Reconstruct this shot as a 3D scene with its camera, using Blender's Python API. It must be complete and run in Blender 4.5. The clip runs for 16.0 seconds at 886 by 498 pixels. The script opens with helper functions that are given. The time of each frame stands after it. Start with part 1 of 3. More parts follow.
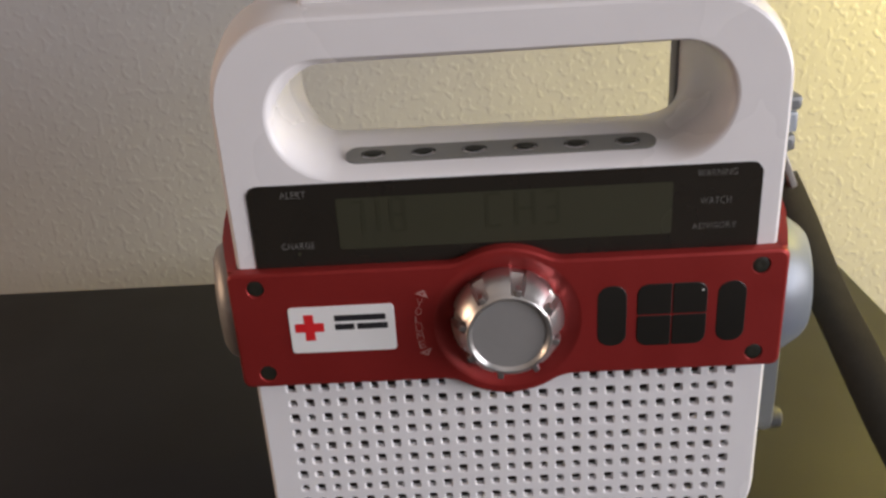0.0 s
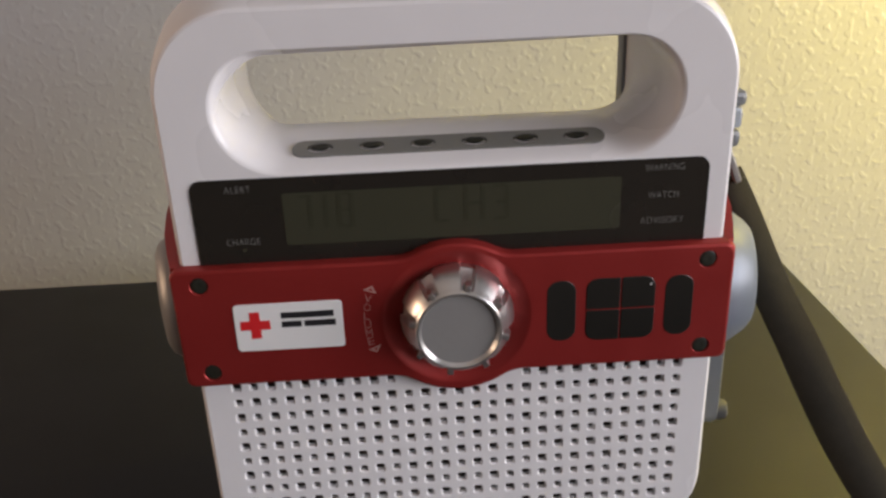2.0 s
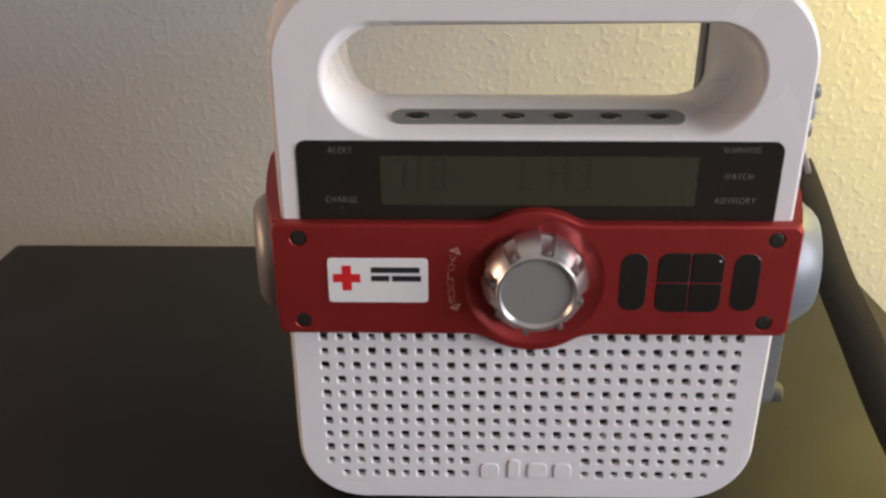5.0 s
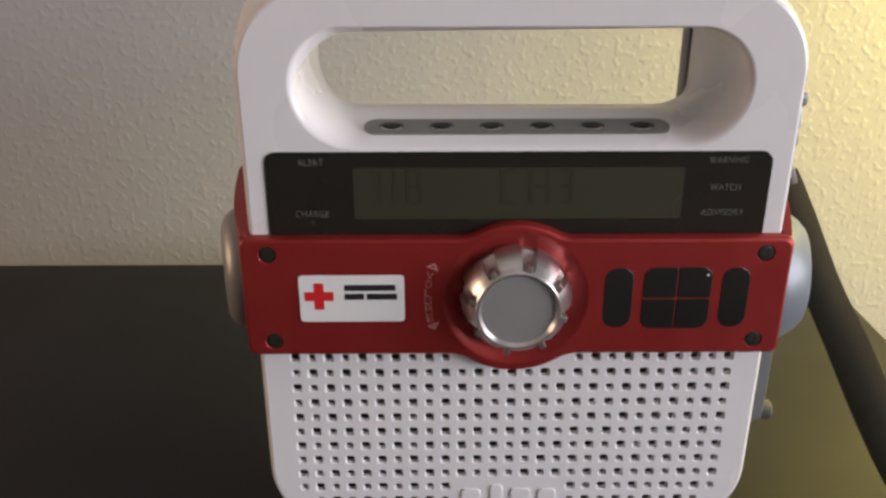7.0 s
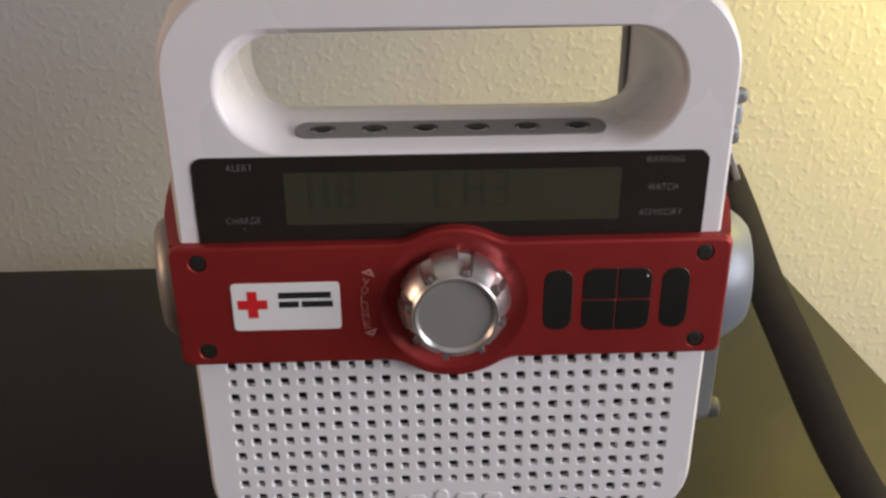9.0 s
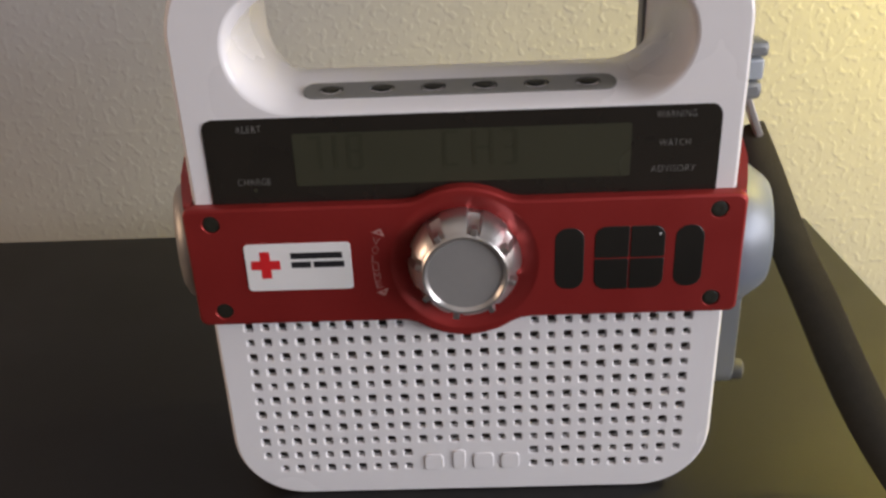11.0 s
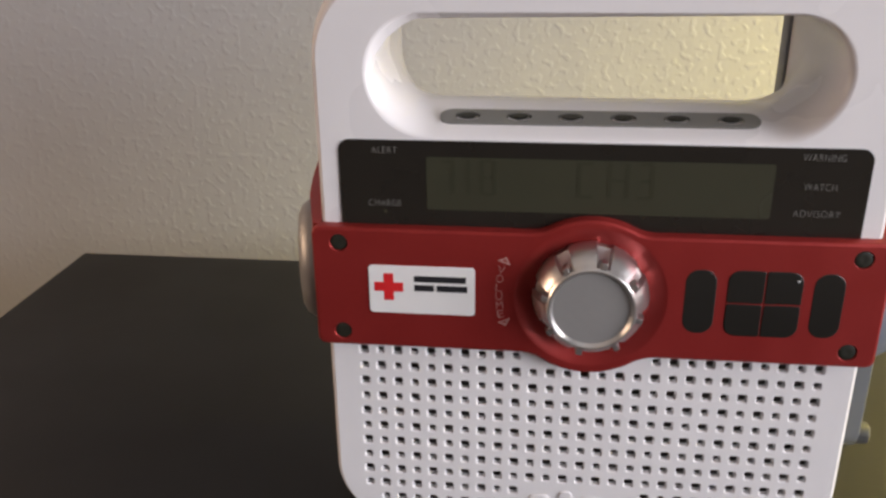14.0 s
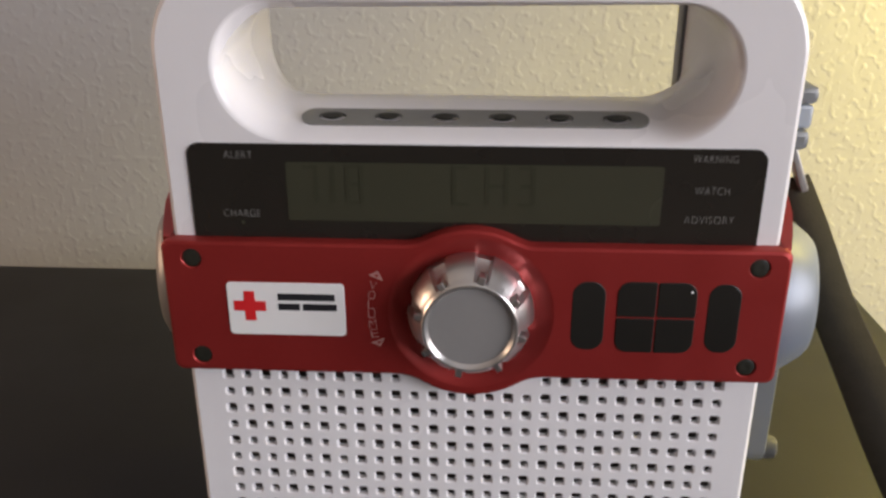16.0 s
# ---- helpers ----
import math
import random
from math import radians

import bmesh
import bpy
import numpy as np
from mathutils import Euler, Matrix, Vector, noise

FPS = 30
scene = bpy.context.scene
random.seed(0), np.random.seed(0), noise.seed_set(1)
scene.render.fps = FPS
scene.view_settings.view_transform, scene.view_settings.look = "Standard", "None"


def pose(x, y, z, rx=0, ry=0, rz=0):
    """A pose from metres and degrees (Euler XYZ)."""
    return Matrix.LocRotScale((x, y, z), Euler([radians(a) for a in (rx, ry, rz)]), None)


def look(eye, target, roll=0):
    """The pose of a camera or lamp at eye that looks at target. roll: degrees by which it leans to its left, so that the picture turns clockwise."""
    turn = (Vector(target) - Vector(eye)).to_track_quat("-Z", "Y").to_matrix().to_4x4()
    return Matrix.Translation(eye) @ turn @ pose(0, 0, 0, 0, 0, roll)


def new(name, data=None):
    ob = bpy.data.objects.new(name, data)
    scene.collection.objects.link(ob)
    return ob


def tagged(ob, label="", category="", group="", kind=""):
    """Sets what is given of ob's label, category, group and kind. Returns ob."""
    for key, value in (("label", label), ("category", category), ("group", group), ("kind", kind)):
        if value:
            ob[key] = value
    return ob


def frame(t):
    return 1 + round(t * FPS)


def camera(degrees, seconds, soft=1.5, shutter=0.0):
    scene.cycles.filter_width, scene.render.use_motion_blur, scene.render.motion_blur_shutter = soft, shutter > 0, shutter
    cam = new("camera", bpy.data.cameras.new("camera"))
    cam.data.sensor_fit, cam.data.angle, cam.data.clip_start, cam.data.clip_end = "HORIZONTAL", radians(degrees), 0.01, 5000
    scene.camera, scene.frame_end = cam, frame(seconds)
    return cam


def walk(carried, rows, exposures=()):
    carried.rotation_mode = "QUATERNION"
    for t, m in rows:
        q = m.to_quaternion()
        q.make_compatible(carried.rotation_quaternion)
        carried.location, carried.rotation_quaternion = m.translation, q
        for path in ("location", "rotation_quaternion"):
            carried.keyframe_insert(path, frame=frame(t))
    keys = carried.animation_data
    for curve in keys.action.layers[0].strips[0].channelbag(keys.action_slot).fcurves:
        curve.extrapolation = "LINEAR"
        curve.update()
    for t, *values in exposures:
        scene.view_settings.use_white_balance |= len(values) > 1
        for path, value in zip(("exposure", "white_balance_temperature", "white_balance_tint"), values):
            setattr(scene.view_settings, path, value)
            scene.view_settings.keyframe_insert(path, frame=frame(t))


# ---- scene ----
cam = camera(54.2, 16.0, soft=2.7)
PATH = [
    (0, (-0.00963, -0.20975, 0.79673), (-0.01857, 0.06499, 0.67659), -3.58),
    (0.2, (-0.00913, -0.21302, 0.79740), (-0.01411, 0.06200, 0.67767), -3.31),
    (0.5, (-0.00919, -0.21074, 0.79454), (-0.01032, 0.06409, 0.67426), -2.92),
    (0.7, (-0.00856, -0.20839, 0.79311), (-0.00282, 0.06650, 0.67308), -2.70),
    (1, (-0.00701, -0.20660, 0.79285), (-0.00134, 0.06822, 0.67266), -2.49),
    (1.2, (-0.00619, -0.20678, 0.79305), (-0.00050, 0.06776, 0.67224), -2.46),
    (1.5, (-0.00575, -0.20690, 0.79305), (0.00186, 0.06749, 0.67201), -2.44),
    (1.7, (-0.00698, -0.20874, 0.79475), (0.00173, 0.06432, 0.67081), -2.37),
    (2, (-0.01014, -0.20757, 0.79536), (-0.00090, 0.06634, 0.67333), -2.27),
    (2.2, (-0.00968, -0.20668, 0.79425), (-0.00056, 0.06647, 0.67054), -2.30),
    (2.5, (-0.00609, -0.20325, 0.79171), (0.00518, 0.07018, 0.66880), -2.36),
    (2.7, (-0.00042, -0.20661, 0.79425), (0.00833, 0.06781, 0.67335), -2.41),
    (3, (0.00330, -0.20223, 0.79265), (0.01375, 0.07085, 0.66890), -2.47),
    (3.2, (0.00365, -0.20484, 0.79393), (0.00798, 0.06644, 0.66593), -2.36),
    (3.5, (0.00208, -0.20608, 0.79361), (0.01073, 0.06650, 0.66862), -2.02),
    (3.7, (-0.00303, -0.20936, 0.79472), (0.00021, 0.06292, 0.66883), -1.83),
    (4, (-0.01590, -0.21549, 0.79694), (-0.01139, 0.05768, 0.67301), -1.53),
    (4.2, (-0.02231, -0.21622, 0.79459), (-0.01689, 0.05408, 0.66457), -1.21),
    (4.5, (-0.02588, -0.22094, 0.79080), (-0.02705, 0.05231, 0.66696), -0.40),
    (4.7, (-0.02298, -0.22627, 0.79400), (-0.02802, 0.04736, 0.67112), -0.11),
    (6.8, (-0.02127, -0.21528, 0.79278), (-0.02561, 0.05979, 0.67310), -0.30),
    (7, (-0.02191, -0.21582, 0.78941), (-0.01970, 0.06015, 0.67179), -0.05),
    (7.2, (-0.02100, -0.21738, 0.78925), (-0.01480, 0.05818, 0.67080), -0.31),
    (7.5, (-0.01811, -0.21899, 0.78903), (-0.01258, 0.05726, 0.67216), -0.39),
    (7.7, (-0.01661, -0.21850, 0.78861), (-0.01070, 0.05762, 0.67147), -0.44),
    (8, (-0.01585, -0.21353, 0.78585), (-0.00628, 0.06193, 0.66742), -0.47),
    (8.2, (-0.01559, -0.21303, 0.78468), (-0.00364, 0.06253, 0.66668), -0.42),
    (8.5, (-0.01567, -0.21155, 0.78284), (-0.00320, 0.06427, 0.66550), -0.34),
    (8.7, (-0.01558, -0.20983, 0.78498), (-0.00231, 0.06467, 0.66467), -0.35),
    (9, (-0.01149, -0.21057, 0.79056), (-0.00033, 0.06413, 0.67050), -0.35),
    (9.2, (-0.00398, -0.21385, 0.78954), (0.00506, 0.05979, 0.66689), -0.25),
    (11.3, (0.00041, -0.21155, 0.78563), (-0.00809, 0.05963, 0.65762), -2.59),
    (11.5, (-0.00500, -0.20900, 0.78300), (-0.05000, 1.62800, -0.00800), -2.30),
    (11.7, (-0.01228, -0.21017, 0.78176), (-0.01810, 0.06471, 0.66172), -1.53),
    (12, (-0.02011, -0.19770, 0.77452), (-0.02272, 0.07761, 0.65536), -0.29),
    (12.2, (-0.01891, -0.20159, 0.77695), (-0.03302, 0.07478, 0.66111), 0.09),
    (12.5, (-0.01695, -0.20085, 0.77709), (-0.03581, 0.07507, 0.66086), 0.14),
    (12.7, (-0.01531, -0.20697, 0.77796), (-0.03386, 0.06994, 0.66404), 0.01),
    (13, (-0.01213, -0.21401, 0.77887), (-0.03956, 0.06198, 0.66450), -0.23),
    (13.2, (-0.00894, -0.21489, 0.78043), (-0.03893, 0.06094, 0.66633), -0.35),
    (13.5, (-0.00624, -0.21422, 0.78157), (-0.03808, 0.06207, 0.66910), -0.49),
    (13.7, (-0.00853, -0.21476, 0.78236), (-0.04283, 0.06045, 0.66799), -0.57),
    (14, (-0.01382, -0.21277, 0.78188), (-0.04710, 0.06323, 0.66910), -0.64),
    (14.2, (-0.01430, -0.21410, 0.78227), (-0.04851, 0.06192, 0.66983), -0.67),
    (14.5, (-0.01465, -0.21334, 0.78166), (-0.04739, 0.06301, 0.66961), -0.79),
    (14.7, (-0.01471, -0.20935, 0.78121), (-0.04968, 0.06675, 0.66919), -0.90),
    (15, (-0.01207, -0.20290, 0.78267), (-0.04150, 0.07340, 0.66956), -0.98),
    (15.2, (-0.00733, -0.19963, 0.78296), (-0.03510, 0.07549, 0.66660), -0.98),
    (15.5, (0.00033, -0.19428, 0.78110), (-0.02352, 0.08226, 0.66726), -0.83),
    (15.7, (0.00275, -0.19202, 0.77950), (-0.01761, 0.08474, 0.66554), -0.59),
    (16, (0.00344, -0.19021, 0.77725), (-0.01140, 0.08708, 0.66371), -0.10),
]
walk(cam, [(t, look(eye, target, roll)) for t, eye, target, roll in PATH],
     exposures=[(0.0, 0.14), (1.5, 0.10), (3.0, -0.04), (4.5, 0.22), (7.0, 0.18), (9.0, 0.08), (11.5, 0.20), (12.5, 0.41), (14.0, 0.43), (16.0, 0.26)])

TZ = 0.60          # height of the table top
TABLE = (-0.267, 0.1795, -0.20, 0.2095)   # x0, x1, y0, y1
WALL_Y = 0.264

# ---- world and lights ----
world = bpy.data.worlds.new("world")
scene.world = world
world.use_nodes = True
sky = world.node_tree.nodes.new("ShaderNodeTexSky")
sky.sky_type, sky.sun_disc = "NISHITA", False
sky.sun_elevation, sky.sun_rotation = radians(25), radians(100)
world.node_tree.links.new(sky.outputs[0], world.node_tree.nodes["Background"].inputs[0])
world.node_tree.nodes["Background"].inputs[1].default_value = 0.1


def area_lamp(name, eye, target, sx, sy, watts, colour):
    data = bpy.data.lights.new(name, "AREA")
    data.shape, data.size, data.size_y, data.energy, data.color = "RECTANGLE", sx, sy, watts, colour
    ob = new(name, data)
    ob.matrix_world = look(eye, target)
    return ob


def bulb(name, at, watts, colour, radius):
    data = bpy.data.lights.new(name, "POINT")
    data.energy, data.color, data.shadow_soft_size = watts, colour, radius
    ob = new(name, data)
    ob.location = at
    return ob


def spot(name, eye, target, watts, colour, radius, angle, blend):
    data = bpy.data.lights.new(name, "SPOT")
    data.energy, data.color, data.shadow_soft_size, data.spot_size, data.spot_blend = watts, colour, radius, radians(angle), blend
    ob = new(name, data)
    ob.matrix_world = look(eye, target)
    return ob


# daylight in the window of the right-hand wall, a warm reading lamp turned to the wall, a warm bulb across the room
area_lamp("window_daylight", (1.64, -0.98, 1.06), (0.0, -0.98, 0.80), 1.65, 0.9, 43.0, (0.87, 0.86, 0.95))
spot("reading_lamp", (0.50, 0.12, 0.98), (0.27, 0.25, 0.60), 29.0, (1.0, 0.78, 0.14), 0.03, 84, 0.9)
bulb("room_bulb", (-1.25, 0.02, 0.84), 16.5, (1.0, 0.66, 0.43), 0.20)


# ---- materials ----
def material(name, colour, rough=0.5, metal=0.0, vary=0.06, scale=120.0, bump=0.0, bump_scale=400.0, coat=0.0, spec=0.5, rough_vary=0.06):
    """Principled surface with a blotchy colour at two scales, uneven gloss and a fine relief."""
    m = bpy.data.materials.new(name)
    m.use_nodes = True
    n, l = m.node_tree.nodes, m.node_tree.links
    b = n["Principled BSDF"]
    geo = n.new("ShaderNodeTexCoord")
    big, fine = n.new("ShaderNodeTexNoise"), n.new("ShaderNodeTexNoise")
    big.inputs["Scale"].default_value, fine.inputs["Scale"].default_value = scale * 0.12, scale
    big.inputs["Detail"].default_value, fine.inputs["Detail"].default_value = 4, 6
    l.new(geo.outputs["Object"], big.inputs["Vector"])
    l.new(geo.outputs["Object"], fine.inputs["Vector"])
    mix = n.new("ShaderNodeMath")
    mix.operation = "ADD"
    l.new(big.outputs["Fac"], mix.inputs[0])
    l.new(fine.outputs["Fac"], mix.inputs[1])
    ramp = n.new("ShaderNodeMapRange")
    ramp.inputs["From Min"].default_value, ramp.inputs["From Max"].default_value = 0.6, 1.4
    ramp.inputs["To Min"].default_value, ramp.inputs["To Max"].default_value = 1 - vary, 1 + vary
    l.new(mix.outputs[0], ramp.inputs["Value"])
    tone = n.new("ShaderNodeVectorMath")
    tone.operation = "SCALE"
    tone.inputs[0].default_value = colour
    l.new(ramp.outputs[0], tone.inputs["Scale"])
    l.new(tone.outputs[0], b.inputs["Base Color"])
    gloss = n.new("ShaderNodeMapRange")
    gloss.inputs["From Min"].default_value, gloss.inputs["From Max"].default_value = 0.3, 0.7
    gloss.inputs["To Min"].default_value, gloss.inputs["To Max"].default_value = max(0.02, rough - rough_vary), rough + rough_vary
    l.new(big.outputs["Fac"], gloss.inputs["Value"])
    l.new(gloss.outputs[0], b.inputs["Roughness"])
    b.inputs["Metallic"].default_value = metal
    b.inputs["Coat Weight"].default_value = coat
    b.inputs["Coat Roughness"].default_value = 0.12
    b.inputs["Specular IOR Level"].default_value = spec
    if bump:
        relief = n.new("ShaderNodeTexNoise")
        relief.inputs["Scale"].default_value, relief.inputs["Detail"].default_value = bump_scale, 3
        l.new(geo.outputs["Object"], relief.inputs["Vector"])
        bm_ = n.new("ShaderNodeBump")
        bm_.inputs["Strength"].default_value, bm_.inputs["Distance"].default_value = 0.6, bump
        l.new(relief.outputs["Fac"], bm_.inputs["Height"])
        l.new(bm_.outputs[0], b.inputs["Normal"])
    return m


def plaster_material():
    """Cream satin paint over an orange-peel plaster: blobs a few millimetres wide over slow waves."""
    m = material("textured_wall_paint", (0.42, 0.419, 0.42), 0.20, vary=0.03, scale=40, spec=0.5, rough_vary=0.015)
    n, l = m.node_tree.nodes, m.node_tree.links
    geo = n.new("ShaderNodeTexCoord")
    blobs, grain, waves, lumps = (n.new("ShaderNodeTexNoise") for _ in range(4))
    for node, scale, detail in ((blobs, 250, 0.5), (grain, 520, 2.0), (waves, 16, 2.0), (lumps, 85, 1.5)):
        node.inputs["Scale"].default_value, node.inputs["Detail"].default_value = scale, detail
        l.new(geo.outputs["Object"], node.inputs["Vector"])
    step = n.new("ShaderNodeMapRange")
    step.interpolation_type = "SMOOTHSTEP"
    step.inputs["From Min"].default_value, step.inputs["From Max"].default_value = 0.50, 0.72
    l.new(blobs.outputs["Fac"], step.inputs["Value"])

    def add(a, b, k):
        node = n.new("ShaderNodeMath")
        node.operation = "MULTIPLY_ADD"
        node.inputs[1].default_value = k
        l.new(b, node.inputs[0])
        l.new(a, node.inputs[2])
        return node.outputs[0]

    height = add(step.outputs[0], grain.outputs["Fac"], 0.10)
    height = add(height, waves.outputs["Fac"], 5.0)
    height = add(height, lumps.outputs["Fac"], 2.2)
    bump = n.new("ShaderNodeBump")
    bump.inputs["Strength"].default_value, bump.inputs["Distance"].default_value = 1.0, 0.00014
    l.new(height, bump.inputs["Height"])
    l.new(bump.outputs[0], n["Principled BSDF"].inputs["Normal"])
    return m


def strap_material():
    m = material("black_nylon_webbing", (0.033, 0.029, 0.021), 0.85, vary=0.15, scale=300, spec=0.15)
    n, l = m.node_tree.nodes, m.node_tree.links
    geo = n.new("ShaderNodeTexCoord")
    weave = n.new("ShaderNodeTexNoise")
    weave.inputs["Scale"].default_value, weave.inputs["Detail"].default_value = 1600, 2.0
    l.new(geo.outputs["Object"], weave.inputs["Vector"])
    bump = n.new("ShaderNodeBump")
    bump.inputs["Strength"].default_value, bump.inputs["Distance"].default_value = 0.35, 0.0002
    l.new(weave.outputs["Fac"], bump.inputs["Height"])
    l.new(bump.outputs[0], n["Principled BSDF"].inputs["Normal"])
    return m


WHITE = material("white_abs_plastic", (0.76, 0.74, 0.74), 0.27, vary=0.02, scale=90, bump=0.00002, bump_scale=900)
RED = material("red_metallic_paint", (0.325, 0.028, 0.025), 0.40, metal=0.5, vary=0.05, scale=700, bump=0.000006, bump_scale=1500, coat=0.06)
BLACK_GLOSS = material("black_display_acrylic", (0.016, 0.0145, 0.012), 0.2, vary=0.1, scale=60)
LCD = material("grey_green_lcd", (0.040, 0.041, 0.026), 0.25, vary=0.06, scale=50)
LCD_DARK = material("lcd_segment", (0.0352, 0.0362, 0.0226), 0.25)
RUBBER = material("black_rubber_pad", (0.012, 0.011, 0.009), 0.34, vary=0.12, scale=200, bump=0.00002)
WELL = material("dark_screw_well", (0.019, 0.019, 0.013), 0.4)
SILVER = material("satin_silver_plastic", (0.62, 0.61, 0.60), 0.29, metal=0.95, vary=0.03, scale=300, bump=0.000006, bump_scale=2500)
CAP = material("matt_grey_cap", (0.30, 0.29, 0.28), 0.5, metal=0.35, vary=0.03, scale=500, bump=0.00001, bump_scale=3000)
DULL = material("dark_grey_plastic", (0.09, 0.092, 0.095), 0.45, vary=0.05, scale=150, bump=0.00002)
GREY = material("blue_grey_plastic", (0.15, 0.16, 0.17), 0.4, vary=0.05, scale=150, bump=0.00002)
DISC = material("pale_silver_plastic", (0.17, 0.195, 0.235), 0.42, metal=0.2, vary=0.03, scale=200, spec=0.5)
BEZEL = material("silver_bezel_plastic", (0.27, 0.265, 0.26), 0.42, metal=0.4, vary=0.03, scale=200)
AERIAL = material("pale_blue_grey_plastic", (0.30, 0.335, 0.38), 0.4, vary=0.04, scale=150, bump=0.00002)
STRIP = material("grey_button_strip", (0.17, 0.165, 0.15), 0.42, vary=0.06, scale=300, bump=0.00002)
STICKER = material("white_sticker", (0.80, 0.79, 0.77), 0.38, vary=0.02, scale=200)
CROSS = material("red_print", (0.62, 0.018, 0.022), 0.45, vary=0.05, scale=300)
INK = material("black_print", (0.015, 0.015, 0.018), 0.5)
LEGEND = material("pale_grey_print", (0.19, 0.186, 0.175), 0.5)
LEGEND_RED = material("pale_pink_print", (0.46, 0.22, 0.20), 0.5)
SPEAKER = material("dark_speaker_cloth", (0.11, 0.09, 0.08), 0.8, vary=0.2, scale=500)
TABLE_BLACK = material("black_laminate", (0.0022, 0.0021, 0.002), 0.50, vary=0.18, scale=70, bump=0.00003, bump_scale=500, spec=0.36)
STRAP = strap_material()
PLASTER = plaster_material()
CEILING = material("white_ceiling_paint", (0.80, 0.79, 0.76), 0.8, vary=0.03, scale=20, bump=0.0004, bump_scale=120)
CARPET = material("brown_carpet", (0.20, 0.14, 0.09), 0.9, vary=0.25, scale=160, bump=0.002, bump_scale=300)


# ---- mesh tools ----
def finish(name, bm, mat, parent=None, smooth=True, angle=35):
    bmesh.ops.remove_doubles(bm, verts=bm.verts, dist=1e-6)
    bmesh.ops.recalc_face_normals(bm, faces=bm.faces)
    me = bpy.data.meshes.new(name)
    bm.to_mesh(me)
    bm.free()
    if smooth:
        me.set_sharp_from_angle(angle=radians(angle))
        me.polygons.foreach_set("use_smooth", [abs(p.normal.y) < 0.9995 for p in me.polygons])
    me.materials.append(mat)
    ob = new(name, me)
    if parent:
        ob.parent = parent
    return ob


def part(name, bm, mat, parent, label="", **kw):
    ob = finish(name, bm, mat, parent, **kw)
    return tagged(ob, label) if label else ob


def rrect(x0, x1, z0, z1, bl, br, tr, tl, n=10):
    """Rounded rectangle, counter-clockwise from its lower left corner, with the same count of points for every size."""
    out = []
    for cx, cz, r, start in ((x0 + bl, z0 + bl, bl, 180), (x1 - br, z0 + br, br, 270), (x1 - tr, z1 - tr, tr, 0), (x0 + tl, z1 - tl, tl, 90)):
        for k in range(n + 1):
            a = radians(start + 90 * k / n)
            out.append((cx + r * math.cos(a), cz + r * math.sin(a)))
    return out


def ring(bm, outline, y):
    return [bm.verts.new((x, y, z)) for x, z in outline]


def bridge(bm, a, b):
    for k in range(len(a)):
        j = (k + 1) % len(a)
        bm.faces.new((a[k], a[j], b[j], b[k]))


def loft(bm, stations):
    rings = [ring(bm, o, y) for o, y in stations]
    for a, b in zip(rings, rings[1:]):
        bridge(bm, a, b)
    return rings


def fill(bm, loops):
    """Fills the area between closed loops of vertices."""
    edges = []
    for loop in loops:
        for k in range(len(loop)):
            e = bm.edges.get((loop[k], loop[(k + 1) % len(loop)])) or bm.edges.new((loop[k], loop[(k + 1) % len(loop)]))
            edges.append(e)
    bmesh.ops.triangle_fill(bm, edges=edges, use_beauty=True, use_dissolve=False)


def plate(outline, y0, y1, edge=0.0):
    """A slab in the xz plane from its front y0 to its back y1, its front edge rounded off by edge."""
    bm = bmesh.new()
    cx = sum(p[0] for p in outline) / len(outline)
    cz = sum(p[1] for p in outline) / len(outline)
    hx = max(abs(p[0] - cx) for p in outline)
    hz = max(abs(p[1] - cz) for p in outline)

    def inset(d):
        return [(cx + (x - cx) * (1 - d / hx), cz + (z - cz) * (1 - d / hz)) for x, z in outline]

    stations = [(outline, y1), (outline, y0 + edge)]
    if edge:
        stations += [(inset(edge * 0.3), y0 + edge * 0.3), (inset(edge), y0)]
    rings = loft(bm, stations)
    bm.faces.new(rings[-1])
    bm.faces.new(rings[0])
    return bm


def turned(profile, n=64, wobble=None):
    """A solid of revolution about the y axis: profile rows of radius and y, from the back to the front, closed at both ends."""
    bm = bmesh.new()
    rings = []
    for k, (r, y) in enumerate(profile):
        rr = []
        for i in range(n):
            a = 2 * math.pi * i / n
            q, dy = wobble(k, a, r, y) if wobble else (r, y)
            rr.append(bm.verts.new((q * math.cos(a), dy, q * math.sin(a))))
        rings.append(rr)
    for a, b in zip(rings, rings[1:]):
        bridge(bm, a, b)
    bm.faces.new(rings[0])
    bm.faces.new(rings[-1])
    return bm


def moved(bm, m):
    bmesh.ops.transform(bm, matrix=m, verts=bm.verts)
    return bm


def box(x0, x1, y0, y1, z0, z1, edge=0.0, seg=2):
    bm = bmesh.new()
    bmesh.ops.create_cube(bm, size=1.0)
    moved(bm, Matrix.Translation(((x0 + x1) / 2, (y0 + y1) / 2, (z0 + z1) / 2)) @ Matrix.Diagonal((x1 - x0, y1 - y0, z1 - z0, 1)))
    if edge:
        bmesh.ops.bevel(bm, geom=bm.edges[:], offset=edge, segments=seg, profile=0.5, affect="EDGES")
    return bm


